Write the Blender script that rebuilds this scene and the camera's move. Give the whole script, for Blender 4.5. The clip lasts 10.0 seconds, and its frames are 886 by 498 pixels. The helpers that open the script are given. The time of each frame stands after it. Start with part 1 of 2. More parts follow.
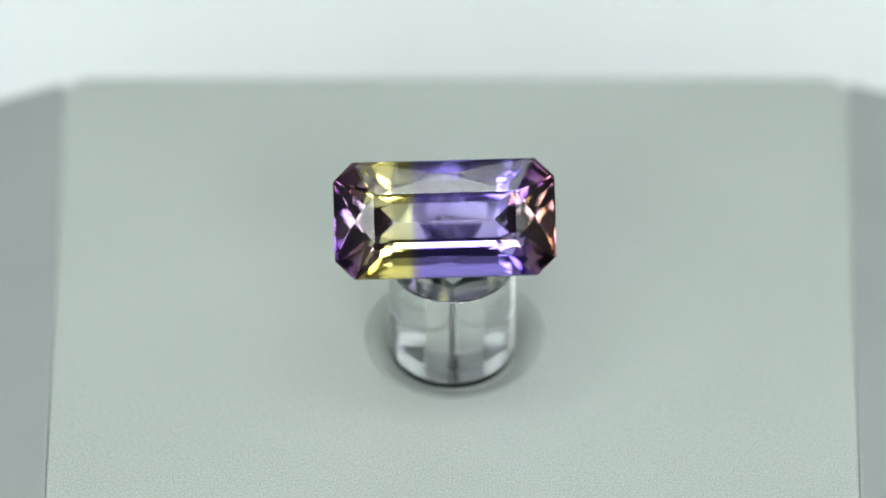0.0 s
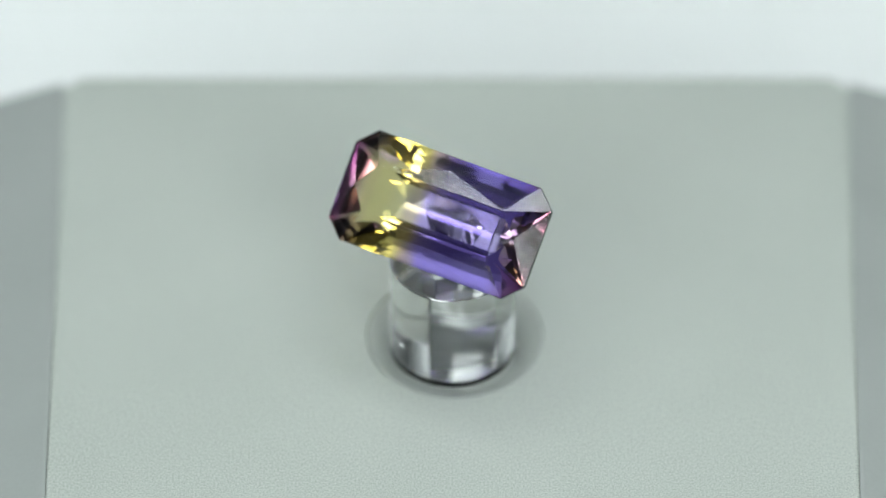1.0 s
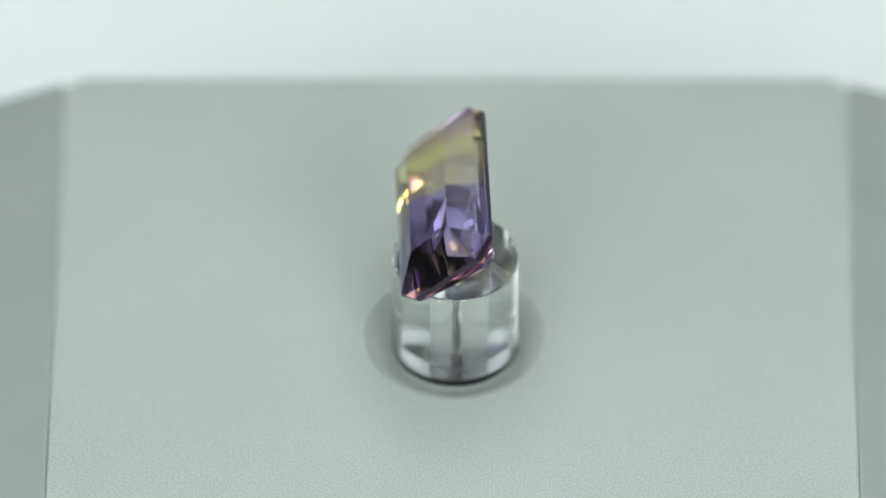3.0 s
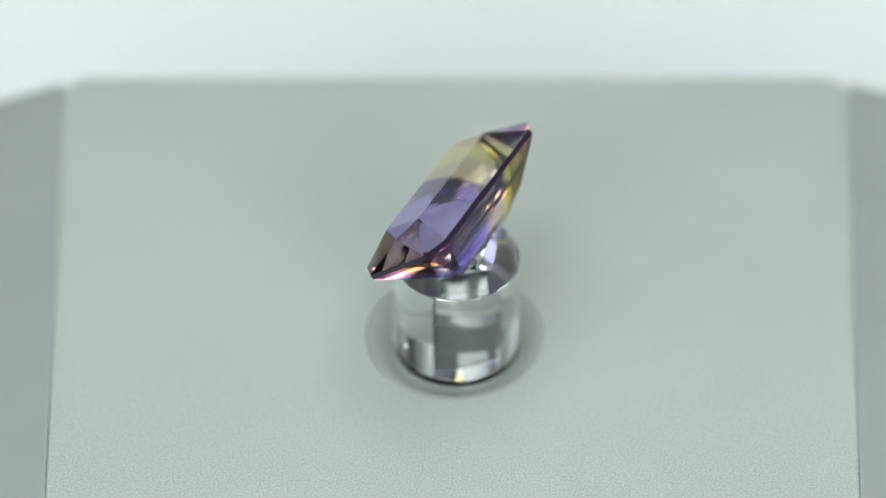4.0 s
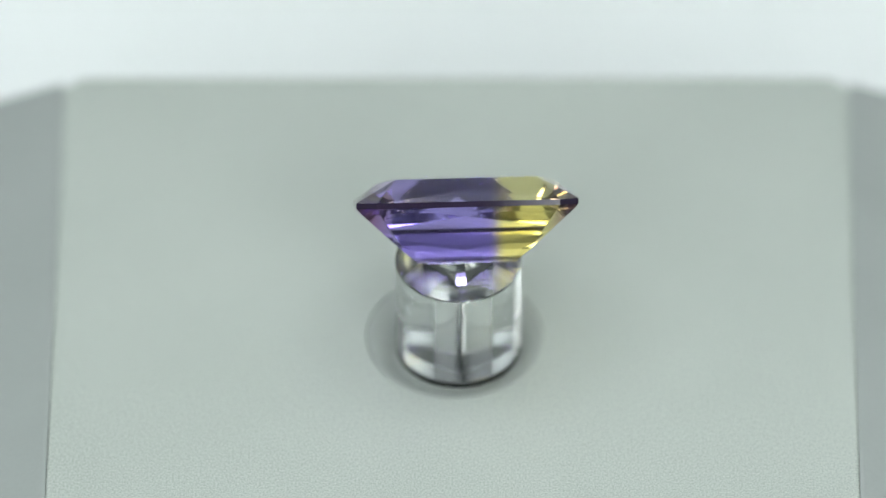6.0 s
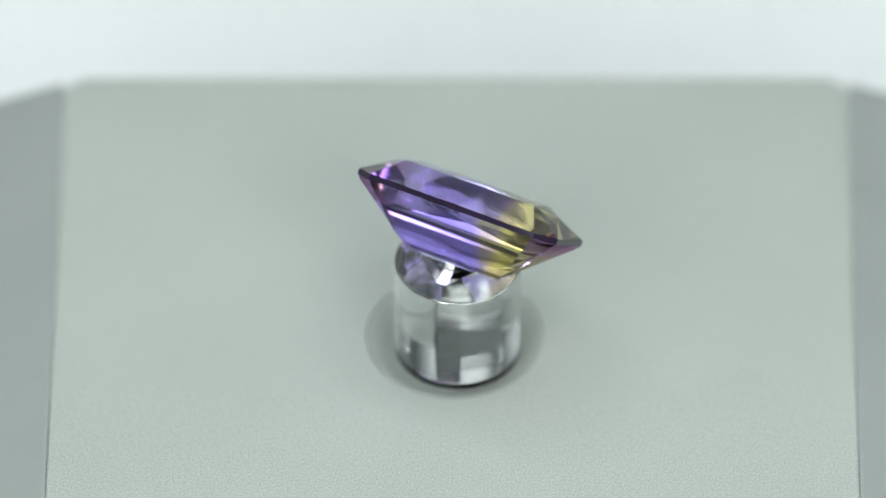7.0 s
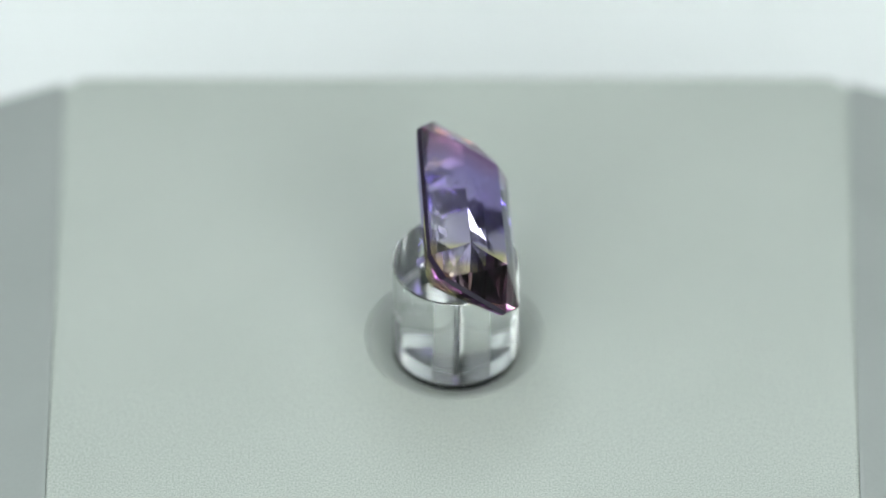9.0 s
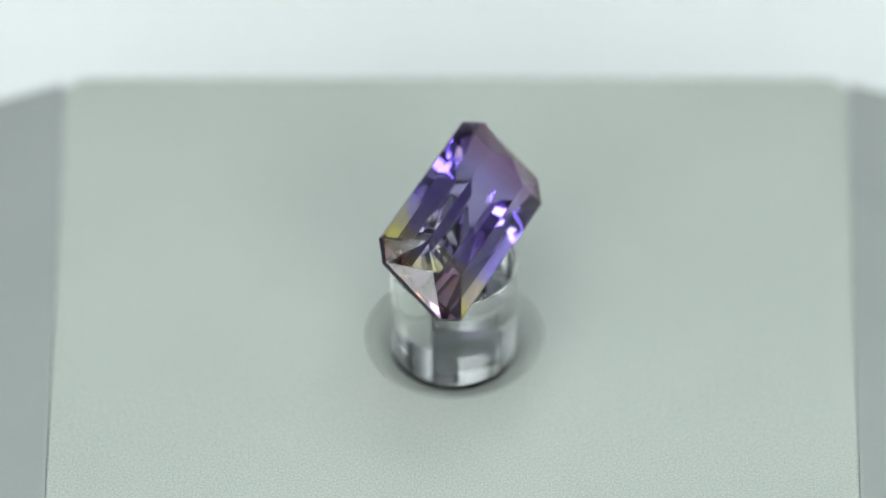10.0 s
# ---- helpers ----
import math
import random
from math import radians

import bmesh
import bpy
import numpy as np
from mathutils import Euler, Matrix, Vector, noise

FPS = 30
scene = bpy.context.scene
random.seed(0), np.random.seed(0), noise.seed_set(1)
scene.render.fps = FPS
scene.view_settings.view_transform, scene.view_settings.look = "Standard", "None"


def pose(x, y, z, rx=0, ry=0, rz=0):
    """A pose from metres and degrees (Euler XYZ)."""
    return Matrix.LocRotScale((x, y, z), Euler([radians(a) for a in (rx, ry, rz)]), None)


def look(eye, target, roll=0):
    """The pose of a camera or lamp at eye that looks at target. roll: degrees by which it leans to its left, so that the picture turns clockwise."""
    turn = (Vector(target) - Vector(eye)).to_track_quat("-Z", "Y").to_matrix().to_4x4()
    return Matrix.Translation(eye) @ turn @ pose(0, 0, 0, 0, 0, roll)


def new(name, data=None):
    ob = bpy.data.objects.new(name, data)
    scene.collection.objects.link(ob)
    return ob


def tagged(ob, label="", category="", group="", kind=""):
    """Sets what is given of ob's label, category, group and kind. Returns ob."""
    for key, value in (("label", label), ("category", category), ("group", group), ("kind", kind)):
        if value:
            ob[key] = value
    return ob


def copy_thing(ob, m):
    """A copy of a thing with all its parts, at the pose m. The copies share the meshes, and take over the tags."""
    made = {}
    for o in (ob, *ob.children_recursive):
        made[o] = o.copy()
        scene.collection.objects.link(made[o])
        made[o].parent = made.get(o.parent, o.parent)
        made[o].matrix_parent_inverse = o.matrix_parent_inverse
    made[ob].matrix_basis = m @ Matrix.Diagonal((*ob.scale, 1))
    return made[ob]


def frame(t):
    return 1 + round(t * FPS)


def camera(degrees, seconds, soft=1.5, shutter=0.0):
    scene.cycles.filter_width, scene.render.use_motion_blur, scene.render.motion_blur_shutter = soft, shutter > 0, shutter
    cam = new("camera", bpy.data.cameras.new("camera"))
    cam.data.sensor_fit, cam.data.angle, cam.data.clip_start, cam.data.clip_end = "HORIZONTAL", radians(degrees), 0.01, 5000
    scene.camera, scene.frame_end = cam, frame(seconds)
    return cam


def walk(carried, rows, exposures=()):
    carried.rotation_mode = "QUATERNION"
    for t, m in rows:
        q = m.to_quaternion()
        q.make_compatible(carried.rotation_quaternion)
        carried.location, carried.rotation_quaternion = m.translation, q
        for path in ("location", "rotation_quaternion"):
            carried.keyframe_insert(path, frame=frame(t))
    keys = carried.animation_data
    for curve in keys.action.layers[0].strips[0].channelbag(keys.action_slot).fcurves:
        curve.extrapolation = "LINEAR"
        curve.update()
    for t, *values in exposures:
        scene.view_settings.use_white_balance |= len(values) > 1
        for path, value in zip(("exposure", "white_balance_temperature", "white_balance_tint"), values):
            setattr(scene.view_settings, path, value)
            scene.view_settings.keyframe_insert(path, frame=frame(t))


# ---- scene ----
cam = camera(7.476, 10.0, soft=1.3)
EYE, AIM = (-0.00089, -0.35347, 0.35232), (-0.00089, 0.0, 0.00892)
walk(cam, [(0.0, look(EYE, AIM)), (10.0, look(EYE, AIM))], exposures=[(0.0, 0.0), (1.0, -0.04), (2.0, -0.08), (2.7, -0.07), (4.0, -0.01), (5.0, 0.0), (10.0, 0.0)])
cam.data.dof.use_dof = True
cam.data.dof.focus_distance = 0.4868
cam.data.dof.aperture_fstop = 13.5

MM = 0.001
TURN0, TURN_RATE = 1.70, -29.78          # degrees at the start, degrees a second

# ---- light: a dim room round a bright photo tent ----
world = bpy.data.worlds.new("room_light")
world.use_nodes = True
world.node_tree.nodes["Background"].inputs[0].default_value = (0.75, 0.85, 1.0, 1)
world.node_tree.nodes["Background"].inputs[1].default_value = 0.04
scene.world = world
RING_POWER, PANEL_POWER = 9.0, 7.5


# ---- materials ----
def material(name, colour, rough=0.5, metal=0.0, spec=0.5):
    m = bpy.data.materials.new(name)
    m.use_nodes = True
    b = m.node_tree.nodes["Principled BSDF"]
    b.inputs["Base Color"].default_value = (*colour, 1)
    b.inputs["Roughness"].default_value = rough
    b.inputs["Metallic"].default_value = metal
    b.inputs["Specular IOR Level"].default_value = spec
    return m


def node(m, kind, **values):
    n = m.node_tree.nodes.new(kind)
    for key, value in values.items():
        n.inputs[key].default_value = value
    return n


def link(m, a, out, b, into):
    m.node_tree.links.new(a.outputs[out], b.inputs[into])


def mottled(name, dark, light, rough, coarse, fine, bump, distance, spec=0.5, coarse_share=0.6):
    """A surface with soft stains at a coarse scale and grain at a fine one (both per metre)."""
    m = material(name, light, rough, 0.0, spec)
    b = m.node_tree.nodes["Principled BSDF"]
    at = node(m, "ShaderNodeTexCoord")
    a = node(m, "ShaderNodeTexNoise", Scale=coarse, Detail=4.0)
    g = node(m, "ShaderNodeTexNoise", Scale=fine, Detail=3.0, Roughness=0.7)
    mix = node(m, "ShaderNodeMath", Value=0.0)
    mix.operation = "MULTIPLY_ADD"
    mix.inputs[1].default_value = coarse_share
    half = node(m, "ShaderNodeMath")
    half.operation = "MULTIPLY"
    half.inputs[1].default_value = 1 - coarse_share
    ramp = node(m, "ShaderNodeValToRGB")
    ramp.color_ramp.elements[0].position, ramp.color_ramp.elements[1].position = 0.32, 0.68
    ramp.color_ramp.elements[0].color, ramp.color_ramp.elements[1].color = (*dark, 1), (*light, 1)
    bp = node(m, "ShaderNodeBump", Strength=bump, Distance=distance)
    for n in (a, g):
        link(m, at, "Object", n, "Vector")
    link(m, g, "Fac", half, 0)
    link(m, a, "Fac", mix, 0)
    link(m, half, 0, mix, 2)
    link(m, mix, 0, ramp, 0)
    link(m, ramp, "Color", b, "Base Color")
    link(m, g, "Fac", bp, "Height")
    link(m, bp, "Normal", b, "Normal")
    return m


def clear(name, colour, ior, rough=0.0):
    m = bpy.data.materials.new(name)
    m.use_nodes = True
    tree = m.node_tree
    tree.nodes.remove(tree.nodes["Principled BSDF"])
    g = node(m, "ShaderNodeBsdfGlass", Color=(*colour, 1), Roughness=rough, IOR=ior)
    link(m, g, 0, tree.nodes["Material Output"], 0)
    return m, g


# board, casing, cloth and clear stuff
PLATE = mottled("satin_grey_green_board", (0.212, 0.237, 0.218), (0.402, 0.432, 0.406), 0.45, 45, 7000, 0.5, 0.00009, coarse_share=0.12)
SIDE = mottled("grey_satin_casing", (0.24, 0.26, 0.255), (0.27, 0.29, 0.285), 0.45, 90, 3000, 0.1, 0.00003)
CLOTH = mottled("white_tent_cloth", (0.715, 0.745, 0.755), (0.79, 0.81, 0.82), 0.9, 12, 900, 0.1, 0.0002, 0.2)
DISC = mottled("grey_platter", (0.25, 0.273, 0.255), (0.28, 0.305, 0.288), 0.45, 80, 4000, 0.15, 0.00004)
TABLE = mottled("dark_table_wood", (0.05, 0.04, 0.035), (0.09, 0.075, 0.06), 0.5, 20, 600, 0.2, 0.0003)
GREY_CLOTH = mottled("grey_cloth", (0.10, 0.105, 0.11), (0.14, 0.145, 0.15), 0.9, 12, 900, 0.1, 0.0002, 0.2)
BLACK = material("black_plastic", (0.02, 0.02, 0.022), 0.4)
# whitish colour that paints bright refracted arcs on clear acrylic edges
EDGE_GLEAM = material("whitened_acrylic_edge", (0.9, 0.92, 0.92), 0.55)
EDGE_GLEAM.node_tree.nodes["Principled BSDF"].inputs["Transmission Weight"].default_value = 0.55
ACRYLIC, _ = clear("clear_acrylic", (0.985, 0.99, 0.99), 1.49)


def led(name, power):
    m = bpy.data.materials.new(name)
    m.use_nodes = True
    glow = node(m, "ShaderNodeEmission", Color=(0.93, 1.0, 0.98, 1), Strength=power)
    link(m, glow, 0, m.node_tree.nodes["Material Output"], 0)
    return m


RING_LED, PANEL_LED = led("ring_diffuser", RING_POWER), led("panel_diffuser", PANEL_POWER)


def bicolour_quartz(name, yellow, violet, tip, polished):
    """Quartz, yellow at one end and violet for the rest, parted by an uneven seam across the stone."""
    if polished:
        m = material(name, (1, 1, 1), 0.0)
        g = m.node_tree.nodes["Principled BSDF"]
        g.inputs["IOR"].default_value = 1.55
        g.inputs["Transmission Weight"].default_value = 1.0
    else:
        m, g = clear(name, (1, 1, 1), 1.55)
    at = node(m, "ShaderNodeTexCoord")
    xyz = node(m, "ShaderNodeSeparateXYZ")
    wob = node(m, "ShaderNodeTexNoise", Scale=250.0, Detail=2.0)
    add = node(m, "ShaderNodeMath")
    add.operation = "MULTIPLY_ADD"
    add.inputs[1].default_value = 0.0006
    ramp = node(m, "ShaderNodeValToRGB")
    span = node(m, "ShaderNodeMapRange")
    span.inputs["From Min"].default_value, span.inputs["From Max"].default_value = -0.008, 0.008
    e = ramp.color_ramp.elements
    # mauve tips stand in for light mixed and dimmed along the stone's length
    e[0].position, e[0].color = 0.05, (*tip, 1)
    e[1].position, e[1].color = 0.95, (*tip, 1)
    for p, c in ((0.16, yellow), (0.357, yellow), (0.406, violet), (0.84, violet)):
        k = e.new(p)
        k.color = (*c, 1)
    link(m, at, "Object", xyz, 0)
    link(m, at, "Object", wob, "Vector")
    link(m, wob, "Fac", add, 0)
    link(m, xyz, "X", add, 2)
    link(m, add, 0, span, 0)
    link(m, span, 0, ramp, 0)
    if polished:
        link(m, ramp, "Color", g, "Base Color")
        return m
    # the colour pales towards the keel, standing in for light's shorter path there
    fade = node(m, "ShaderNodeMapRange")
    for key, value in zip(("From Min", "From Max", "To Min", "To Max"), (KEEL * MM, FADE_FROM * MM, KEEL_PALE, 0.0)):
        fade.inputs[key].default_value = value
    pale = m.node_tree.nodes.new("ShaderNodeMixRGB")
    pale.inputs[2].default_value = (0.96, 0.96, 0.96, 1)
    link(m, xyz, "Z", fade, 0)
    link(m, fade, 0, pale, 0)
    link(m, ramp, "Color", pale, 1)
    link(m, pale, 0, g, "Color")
    return m


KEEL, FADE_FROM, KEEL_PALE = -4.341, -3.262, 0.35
CROWN_QUARTZ = bicolour_quartz("bicolour_quartz_crown", (0.985, 0.95, 0.80), (0.62, 0.51, 0.94), (0.60, 0.44, 0.58), True)
QUARTZ = bicolour_quartz("bicolour_quartz_pavilion", (0.98, 0.90, 0.50), (0.63, 0.57, 0.91), (0.55, 0.33, 0.50), False)


# polished quartz; the dark it mirrors is put into the base colour
GIRDLE = material("polished_girdle_painted_dark", (0.02, 0.014, 0.03), 0.04)


# ---- building ----
def part(name, bm, mat, parent=None, label="", smooth=False):
    me = bpy.data.meshes.new(name)
    bmesh.ops.recalc_face_normals(bm, faces=bm.faces)
    bm.to_mesh(me)
    bm.free()
    me.materials.append(mat)
    if smooth:
        me.shade_smooth()
    ob = new(name, me)
    if parent:
        ob.parent = parent
    if label:
        ob["label"] = label
    return ob


def block(x0, x1, y0, y1, z0, z1, bevel=0.0, seg=2):
    bm = bmesh.new()
    bmesh.ops.create_cube(bm, size=1)
    for v in bm.verts:
        v.co = Vector(((x0 + x1) / 2 + v.co.x * (x1 - x0), (y0 + y1) / 2 + v.co.y * (y1 - y0), (z0 + z1) / 2 + v.co.z * (z1 - z0)))
    if bevel:
        bmesh.ops.bevel(bm, geom=bm.edges[:], offset=bevel, segments=seg, affect="EDGES", profile=0.5)
    return bm


def loops(rings, closed=False):
    """A skin over rings of equally many points; the ends stay open, or join when closed."""
    bm = bmesh.new()
    rows = [[bm.verts.new(p) for p in r] for r in rings]
    pairs = list(zip(rows, rows[1:])) + ([(rows[-1], rows[0])] if closed else [])
    n = len(rows[0])
    for a, b in pairs:
        for i in range(n):
            j = (i + 1) % n
            bm.faces.new((a[i], a[j], b[j], b[i]))
    return bm


def circle(r, z, n=128, x=0.0, y=0.0):
    return [(x + r * math.cos(2 * math.pi * i / n), y + r * math.sin(2 * math.pi * i / n), z) for i in range(n)]


def square(h, z, yaw, n=128, x=0.0, y=0.0):
    out = []
    for i in range(n):
        a = 2 * math.pi * i / n
        b = (a - radians(yaw) + math.pi / 4) % (math.pi / 2) - math.pi / 4
        r = h / math.cos(b)
        out.append((x + r * math.cos(a), y + r * math.sin(a), z))
    return out


# ---- the photo box and its lamps ----
BOX_X, BOX_BACK, BOX_FRONT, BOX_SIDE_FRONT, BOX_FLOOR, BOX_TOP = 0.20, 0.24, -0.15, -0.02, -0.045, 0.305


def photo_box():
    x, back, floor, top = BOX_X, BOX_BACK, BOX_FLOOR, BOX_TOP
    # one sheet: floor, curve and back wall
    bm = bmesh.new()
    bend = 0.09
    prof = [(BOX_SIDE_FRONT, floor), (back - bend, floor)]
    prof += [(back - bend + bend * math.sin(a), floor + bend - bend * math.cos(a)) for a in [radians(d) for d in range(10, 91, 10)]]
    prof += [(back, top)]
    rows = [[bm.verts.new((s * x, py, pz)) for s in (-1, 1)] for py, pz in prof + [(back, 0.115)]]
    rows.insert(-2, rows.pop())
    for a, b in zip(rows, rows[1:]):
        bm.faces.new((a[0], a[1], b[1], b[0]))
    sheet = part("backdrop", bm, CLOTH, smooth=True)
    mod = sheet.modifiers.new("thickness", "SOLIDIFY")
    mod.thickness, mod.offset = 0.002, 0
    tagged(sheet, "seamless white cloth sweep behind the turntable", "backdrop", kind="structure")
    for name, s in (("wall_west", -1), ("wall_east", 1)):
        w = part(name, block(min(s * (x + 0.002), s * (x + 0.007)), max(s * (x + 0.002), s * (x + 0.007)), BOX_FRONT, back, floor - 0.006, top + 0.002, 0.001), GREY_CLOTH)
        tagged(w, "grey cloth side of the photo box", "wall", kind="structure")
    c = part("ceiling", block(-x - 0.007, x + 0.007, BOX_FRONT, back, top + 0.003, top + 0.008, 0.001), CLOTH)
    tagged(c, "white cloth top of the photo box", "ceiling", kind="structure")
    t = part("floor", block(-0.9, 0.9, -1.2, 0.7, floor - 0.03, floor - 0.006, 0.004), TABLE)
    tagged(t, "dark wooden table under the photo box", "table top", kind="structure")


def ring_lamp():
    lamp = new("ring_lamp")
    n, r0, r1 = 96, 0.087, 0.138
    part("housing", loops([circle(r0 - 0.004, 0.012, n), circle(r0 - 0.004, 0.0, n), circle(r0, 0.0, n), circle(r0, 0.006, n), circle(r1, 0.006, n), circle(r1, 0.0, n), circle(r1 + 0.004, 0.0, n), circle(r1 + 0.004, 0.012, n)], True), BLACK, lamp)
    part("diffuser", loops([circle(r0 + 0.001, 0.005, n), circle(r0 + 0.001, 0.002, n), circle(r1 - 0.001, 0.002, n), circle(r1 - 0.001, 0.005, n)], True), RING_LED, lamp, "glowing white ring diffuser")
    lamp.matrix_basis = pose(0, 0.009, BOX_TOP - 0.011)
    return tagged(lamp, "round white led ring lamp under the box top", "lamp")


def panel_lamp():
    """A small led panel, tilted on an upright pole; it glows towards -y of its own space. Its origin lies on the table."""
    lamp = new("panel_lamp")
    w, h, up = 0.07, 0.076, 0.013 + 0.30 * math.sin(radians(PANEL_EL)) - TABLE_TOP
    lean = Matrix.Translation((0, 0, up)) @ pose(0, 0, 0, PANEL_EL, 0, 0)
    for name, bm, mat, label in (("housing", block(-w - 0.004, w + 0.004, 0.0, 0.016, -h - 0.004, h + 0.004, 0.003), BLACK, ""),
                                 ("diffuser", block(-w, w, -0.003, -0.0005, -h, h, 0.001), PANEL_LED, "glowing white diffuser")):
        bm.transform(lean)
        part(name, bm, mat, lamp, label)
    part("pole", loops([circle(0.005, 0.004, 24, 0, 0.014), circle(0.005, up, 24, 0, 0.014)]), BLACK, lamp)
    part("base_plate", loops([circle(0.0005, 0.0, 48, 0, 0.014), circle(0.045, 0.0, 48, 0, 0.014), circle(0.045, 0.005, 48, 0, 0.014), circle(0.042, 0.007, 48, 0, 0.014), circle(0.0005, 0.007, 48, 0, 0.014)]), BLACK, lamp)
    return tagged(lamp, "small white led panel lamp on a black pole", "lamp", group="panel lamps before the box")


def panel_pose(side, az):
    d = 0.30 * math.cos(radians(PANEL_EL))
    return pose(side * d * math.sin(radians(az)), d * math.cos(radians(az)), TABLE_TOP, 0, 0, 180 + side * (180 - az))


TABLE_TOP = -0.051
PANEL_EL = 33.6
photo_box()
ring_lamp()
first_panel = panel_lamp()
first_panel.matrix_basis = panel_pose(1, 153.6)
copy_thing(first_panel, panel_pose(-1, 150.6))


# ---- turntable ----
HOLE = 6.49 * MM
PX, PY0, PY1 = 29.6 * MM, -46 * MM, 28.1 * MM


def board_outline(inset, z, n=256):
    """Rounded oblong seen from the hole's centre, one point for each angle."""
    x1, y0, y1, r = PX - inset, PY0 + inset, PY1 - inset, 1.9 * MM - inset
    out = []
    for i in range(n):
        a = 2 * math.pi * i / n
        c, s = math.cos(a), math.sin(a)
        d = min(x1 / abs(c) if abs(c) > 1e-9 else 9, (y1 if s > 0 else -y0) / abs(s) if abs(s) > 1e-9 else 9)
        px, py = c * d, s * d
        cx, cy = x1 - r, (y1 - r) if s > 0 else (-y0 - r)
        qx, qy = abs(px), abs(py)
        if qx > cx and qy > cy:
            # meet the ray with the corner's arc
            ax, ay = abs(c), abs(s)
            k = ax * cx + ay * cy
            d = k + math.sqrt(max(k * k - (cx * cx + cy * cy - r * r), 0))
            px, py = c * d, s * d
        out.append((px, py, z))
    return out


def tapered(bm):
    """The board and its casing are a little wider at the back than in front."""
    for v in bm.verts:
        y = v.co.y + 16 * MM
        v.co.x += (0.0235 * y - 0.5 * MM if v.co.x > 0 else 0.1 * MM - 0.0075 * y) * abs(v.co.x) / PX
    return bm


def turntable():
    base = new("turntable")
    n = 256
    b = 0.18 * MM
    inner = circle(HOLE, 0, n)
    rings = [circle(HOLE, -1.15 * MM, n), circle(HOLE, -0.12 * MM, n), circle(HOLE + 0.03 * MM, -0.04 * MM, n), circle(HOLE + 0.12 * MM, 0, n), circle(9 * MM, 0, n), board_outline(b, 0, n), board_outline(b * 0.35, -b * 0.3, n), board_outline(0, -b, n), board_outline(0, -1.15 * MM, n)]
    part("top_board", tapered(loops(rings, True)), PLATE, base, "satin grey-green board with a round hole")
    # casing under the board, and its sloping shoulders
    part("casing", tapered(block(-39 * MM, 39 * MM, PY0 - 1 * MM, PY1 - 0.4 * MM, -43 * MM, -2.6 * MM, 1.5 * MM, 3)), SIDE, base, "grey plastic casing")
    part("tray", tapered(block(-29.4 * MM, 29.4 * MM, PY0, PY1 - 0.6 * MM, -2.55 * MM, -1.75 * MM, 0.1 * MM)), SIDE, base)
    for s in (-1, 1):
        bm = bmesh.new()
        prof = [(29.63, -0.12), (29.95, -0.2), (39.6, -3.9), (40.2, -4.6), (40.2, -9.0), (29.63, -2.5)]
        ends = []
        for y, dx in ((PY0, 0.0), (PY1 - 1.0 * MM, 0.0), (PY1 - 0.35 * MM, 0.35), (PY1 - 0.1 * MM, 0.9)):
            ends.append([bm.verts.new((s * px * MM, y, (pz - dx * 0.5) * MM)) for px, pz in prof])
        k = len(prof)
        for a, c in zip(ends, ends[1:]):
            for i in range(k):
                bm.faces.new((a[i], a[(i + 1) % k], c[(i + 1) % k], c[i]))
        bm.faces.new(ends[0])
        bm.faces.new(ends[-1])
        part("shoulder", tapered(bm), SIDE, base, "sloping grey side of the casing")
    tagged(base, "grey display turntable with satin board and sloping sides", "turntable")
    return base


turntable()

# ---- platter, stand and stone: these turn ----


def platter():
    ob = new("platter")
    rings = [(6.36, -1.7), (6.45, -1.6), (6.45, -0.14), (6.4, -0.1), (6.2, -0.13), (5.2, -0.72), (4.95, -0.9), (4.75, -1.02), (4.7, -1.05), (4.7, -1.7)]
    part("dish", loops([circle(r * MM, z * MM) for r, z in rings], True), DISC, ob, "sloping grey rim", True)
    rings = [(0.01, -1.7), (4.64, -1.7), (4.66, -1.6), (4.66, -1.12), (4.62, -1.08), (0.01, -1.08)]
    part("hub", loops([circle(r * MM, z * MM) for r, z in rings]), DISC, ob, "flat round seat of the post")
    return tagged(ob, "small round grey platter sunk in the board's hole", "turntable platter")


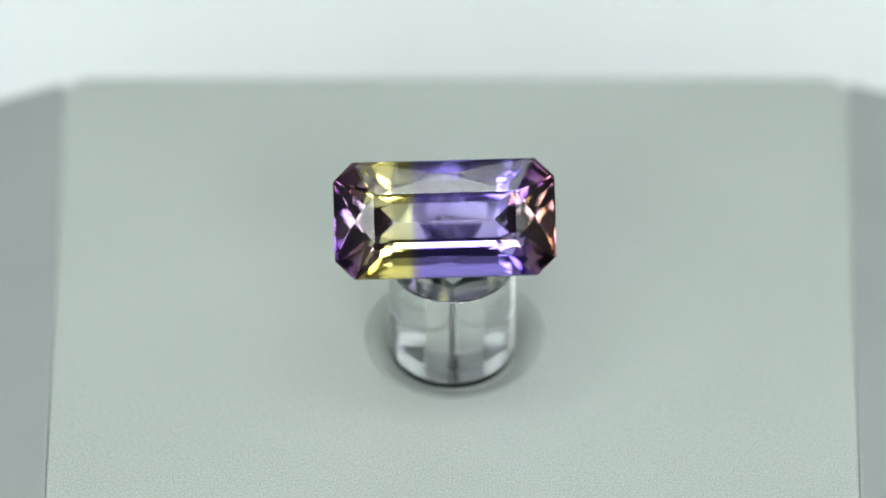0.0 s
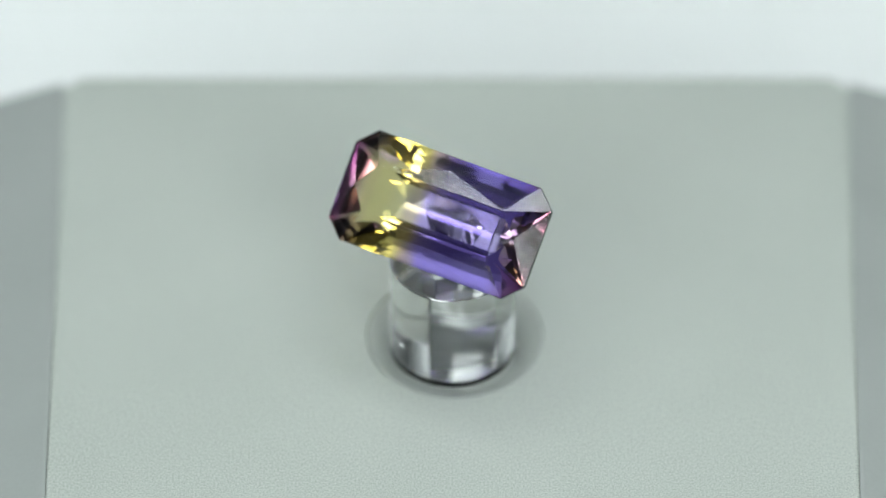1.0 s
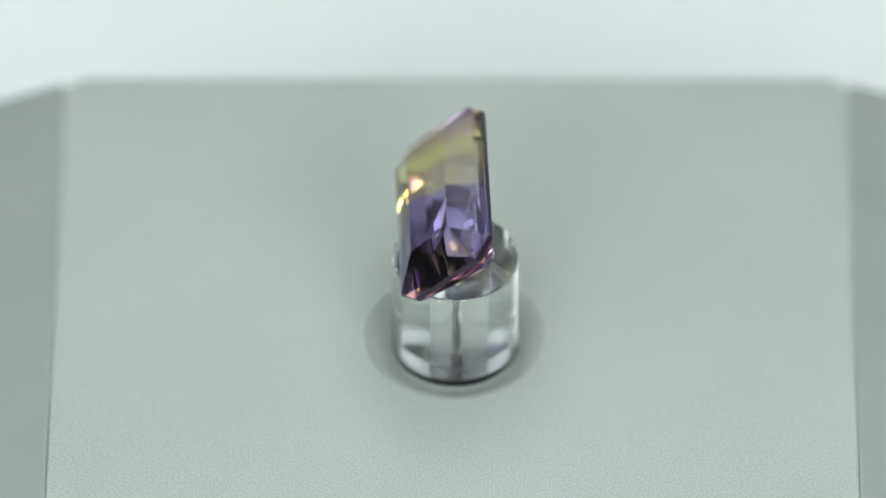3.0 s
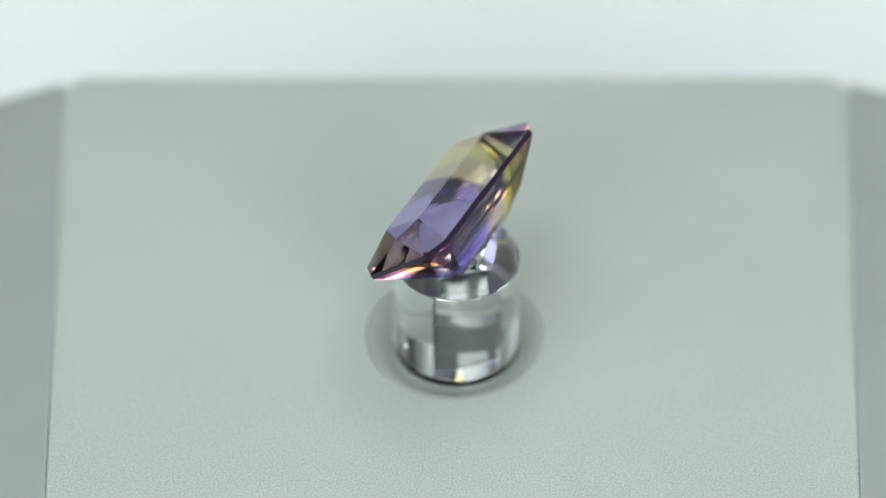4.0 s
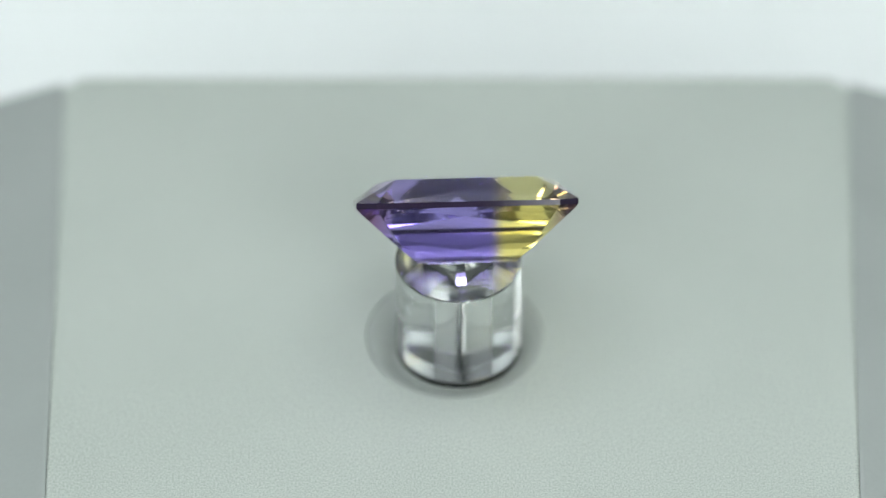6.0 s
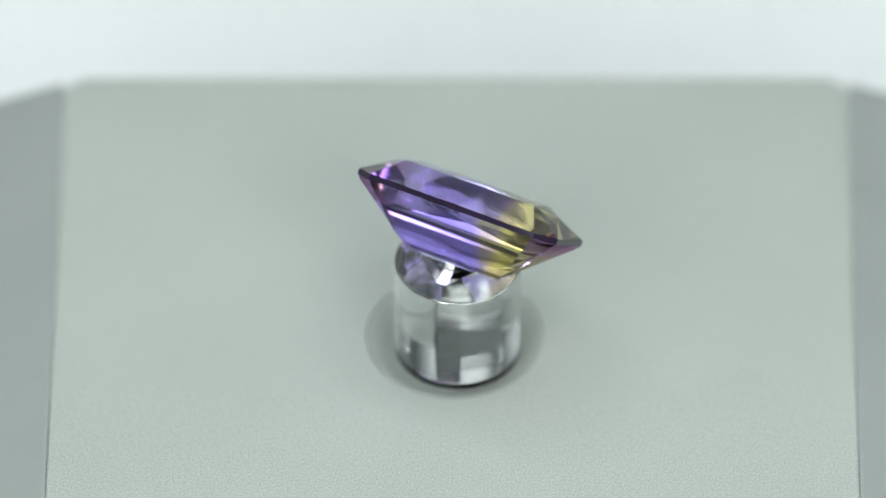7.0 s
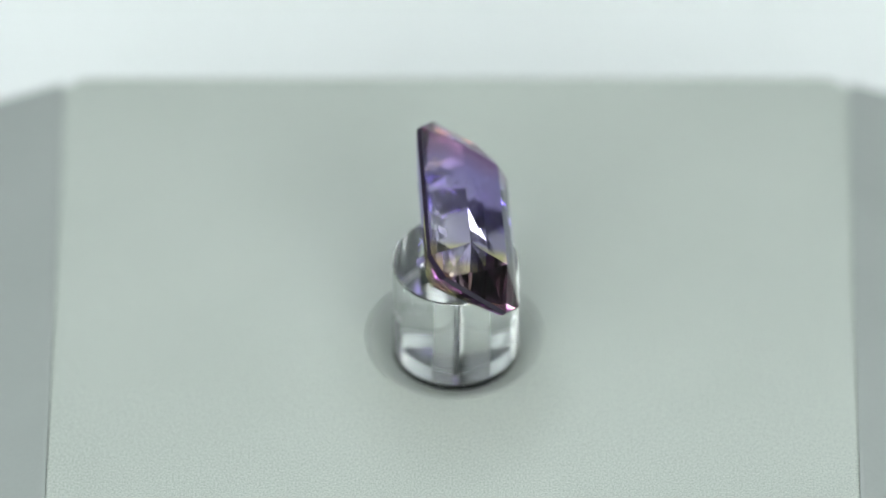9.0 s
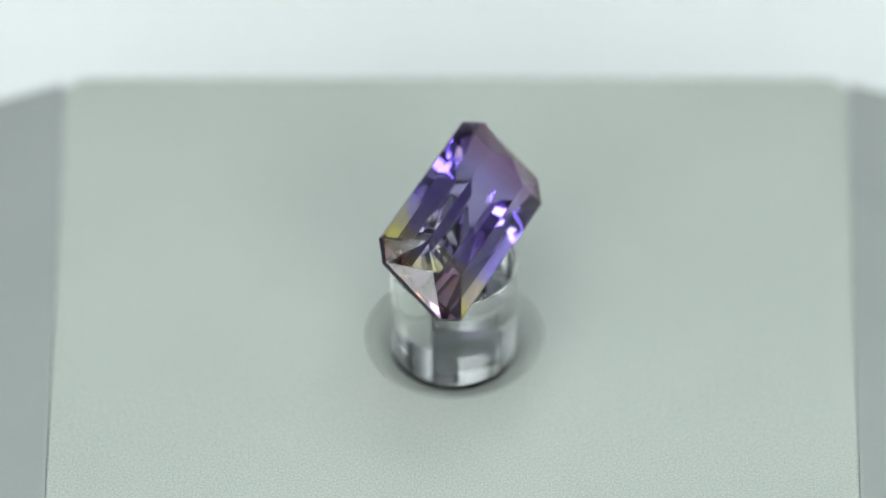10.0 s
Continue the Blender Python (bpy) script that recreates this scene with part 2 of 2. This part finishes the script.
def stand():
    """Clear acrylic post with a square bore, on a rounded foot."""
    st = new("display_stand")
    x, y = -0.22 * MM, 0.0
    yaw, h = 44.5, 1.87 * MM
    ring = lambda rr, z: circle(rr * MM, z * MM, 128, x, y)
    sq = lambda d, z: square(h + d * MM, z * MM, yaw, 128, x, y)
    # post: outer skin and a bore right through; it stands on a thin foot; lower edges carry painted bright arcs
    skin = [ring(4.6, -0.24), ring(4.6, 7.9)]
    rim = [ring(4.6, 7.9), ring(4.57, 7.97), ring(4.5, 8.0)]
    crown = [ring(4.5, 8.0), sq(0.06, 8.0), sq(0.0, 7.94), sq(0.0, -0.31), sq(0.04, -0.35), ring(4.5, -0.35)]
    post = part("post", loops(skin), ACRYLIC, st, "clear acrylic cylinder with a square bore", True)
    part("bore", loops(crown), ACRYLIC, post)
    part("upper_rim", loops(rim), ACRYLIC, post, "polished bright edge", True)
    part("lower_rim", loops([ring(4.5, -0.35), ring(4.6, -0.24)]), EDGE_GLEAM, post, "clear edge whitened to paint its bright arc")
    foot = part("foot", loops([ring(4.4, -1.06), ring(0.01, -1.06)]), ACRYLIC, st, "round clear acrylic foot")
    part("side", loops([ring(4.6, -0.84), ring(4.6, -0.44), ring(4.56, -0.38), ring(0.01, -0.38)]), ACRYLIC, foot)
    part("foot_rim", loops([ring(4.4, -1.06), ring(4.54, -0.99), ring(4.6, -0.84)]), EDGE_GLEAM, foot, "clear edge whitened to paint its bright arc", True)
    # a clear wedge under the stone's keel
    bm = bmesh.new()
    front, rear = [[bm.verts.new((px * MM, py * MM, pz * MM)) for px, py, pz in pts] for pts in (
        ((-2.6, 1.85, 9.5), (2.0, 1.85, 9.5), (0.05, 1.2, 8.01), (-0.65, 1.2, 8.01)),
        ((-2.6, 2.15, 9.5), (2.0, 2.15, 9.5), (0.05, 2.85, 8.01), (-0.65, 2.85, 8.01)))]
    bm.faces.new(front)
    bm.faces.new(rear[::-1])
    for k in range(4):
        bm.faces.new((front[k], rear[k], rear[(k + 1) % 4], front[(k + 1) % 4]))
    part("wedge", bm, ACRYLIC, st, "small clear wedge under the stone")
    return tagged(st, "clear acrylic display post with a square bore", "display stand")


L2, W2, CL, CW = 8.0, 4.24, 1.404, 1.354
GEM = Matrix.Translation((-0.788 * MM, -0.853 * MM, 12.787 * MM)) @ pose(0, 0, 0, 41.93, 0, 0) @ pose(0, 0, 0, 0, -0.67, 0) @ pose(0, 0, 0, 0, 0, 0.31)


def octagon(l, w, cl, cw, z):
    return [(-l + cl, w, z), (l - cl, w, z), (l, w - cw, z), (l, -w + cw, z), (l - cl, -w, z), (-l + cl, -w, z), (-l, -w + cw, z), (-l, w - cw, z)]


def gemstone():
    g = new("gemstone")
    top, low = 0.18, -0.22
    upper, lower = octagon(L2, W2, CL, CW, top), octagon(L2, W2, CL, CW, low)
    mm = lambda pts: [tuple(c * MM for c in p) for p in pts]
    # crown: a table, and scissor facets round it
    tx, ty, tz = 5.108, 1.757, 1.79
    t = [(-tx, ty, tz), (tx, ty, tz), (tx, -ty, tz), (-tx, -ty, tz)]
    apex = [(0, 3.185, 0.996), (6.464, 0, 1.442), (0, -3.185, 0.996), (-6.464, 0, 1.442)]
    bm = bmesh.new()
    T, X, G = [[bm.verts.new(p) for p in mm(q)] for q in (t, apex, upper)]
    bm.faces.new(T)
    for k in range(4):
        a, b = T[k], T[(k + 1) % 4]
        ga, gb, gc = G[2 * k], G[2 * k + 1], G[(2 * k + 2) % 8]
        for f in ((a, b, X[k]), (a, X[k], ga), (X[k], b, gb), (ga, X[k], gb), (b, gc, gb)):
            bm.faces.new(f)
    part("crown", bm, CROWN_QUARTZ, g, "scissor-cut crown with a long flat table")
    part("girdle", loops([mm(upper), mm(lower)]), GIRDLE, g, "thin polished quartz band, its dark reflections put into the colour")
    # pavilion: four tiers of long steps down to a keel
    tiers = [lower, octagon(7.635, 3.937, 1.284, 1.075, -0.612), octagon(5.11, 1.764, 0.328, 0.72, -2.999), octagon(4.631, 1.292, 0.735, 0.291, -3.434)]
    bm = bmesh.new()
    rows = [[bm.verts.new(p) for p in mm(q)] for q in tiers]
    for a, b in zip(rows, rows[1:]):
        for i in range(8):
            bm.faces.new((a[i], a[(i + 1) % 8], b[(i + 1) % 8], b[i]))
    k0, k1 = bm.verts.new((-3.585 * MM, 0, -4.341 * MM)), bm.verts.new((3.585 * MM, 0, -4.341 * MM))
    r = rows[-1]
    for f in ((r[0], r[1], k1, k0), (r[1], r[2], k1), (r[2], r[3], k1), (r[3], r[4], k1), (r[4], r[5], k0, k1), (r[5], r[6], k0), (r[6], r[7], k0), (r[7], r[0], k0)):
        bm.faces.new(f)
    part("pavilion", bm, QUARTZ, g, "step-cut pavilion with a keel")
    return tagged(g, "bicolour yellow and violet step-cut quartz gemstone on the clear post", "gemstone")


disc, post_stand, stone = platter(), stand(), gemstone()


def motions():
    times = [0.25 * i for i in range(41)]
    turn = lambda t: pose(0, 0, 0, 0, 0, TURN0 + TURN_RATE * t)
    for ob in (disc, post_stand):
        walk(ob, [(t, turn(t)) for t in times])
    walk(stone, [(t, turn(t) @ GEM) for t in times])


motions()
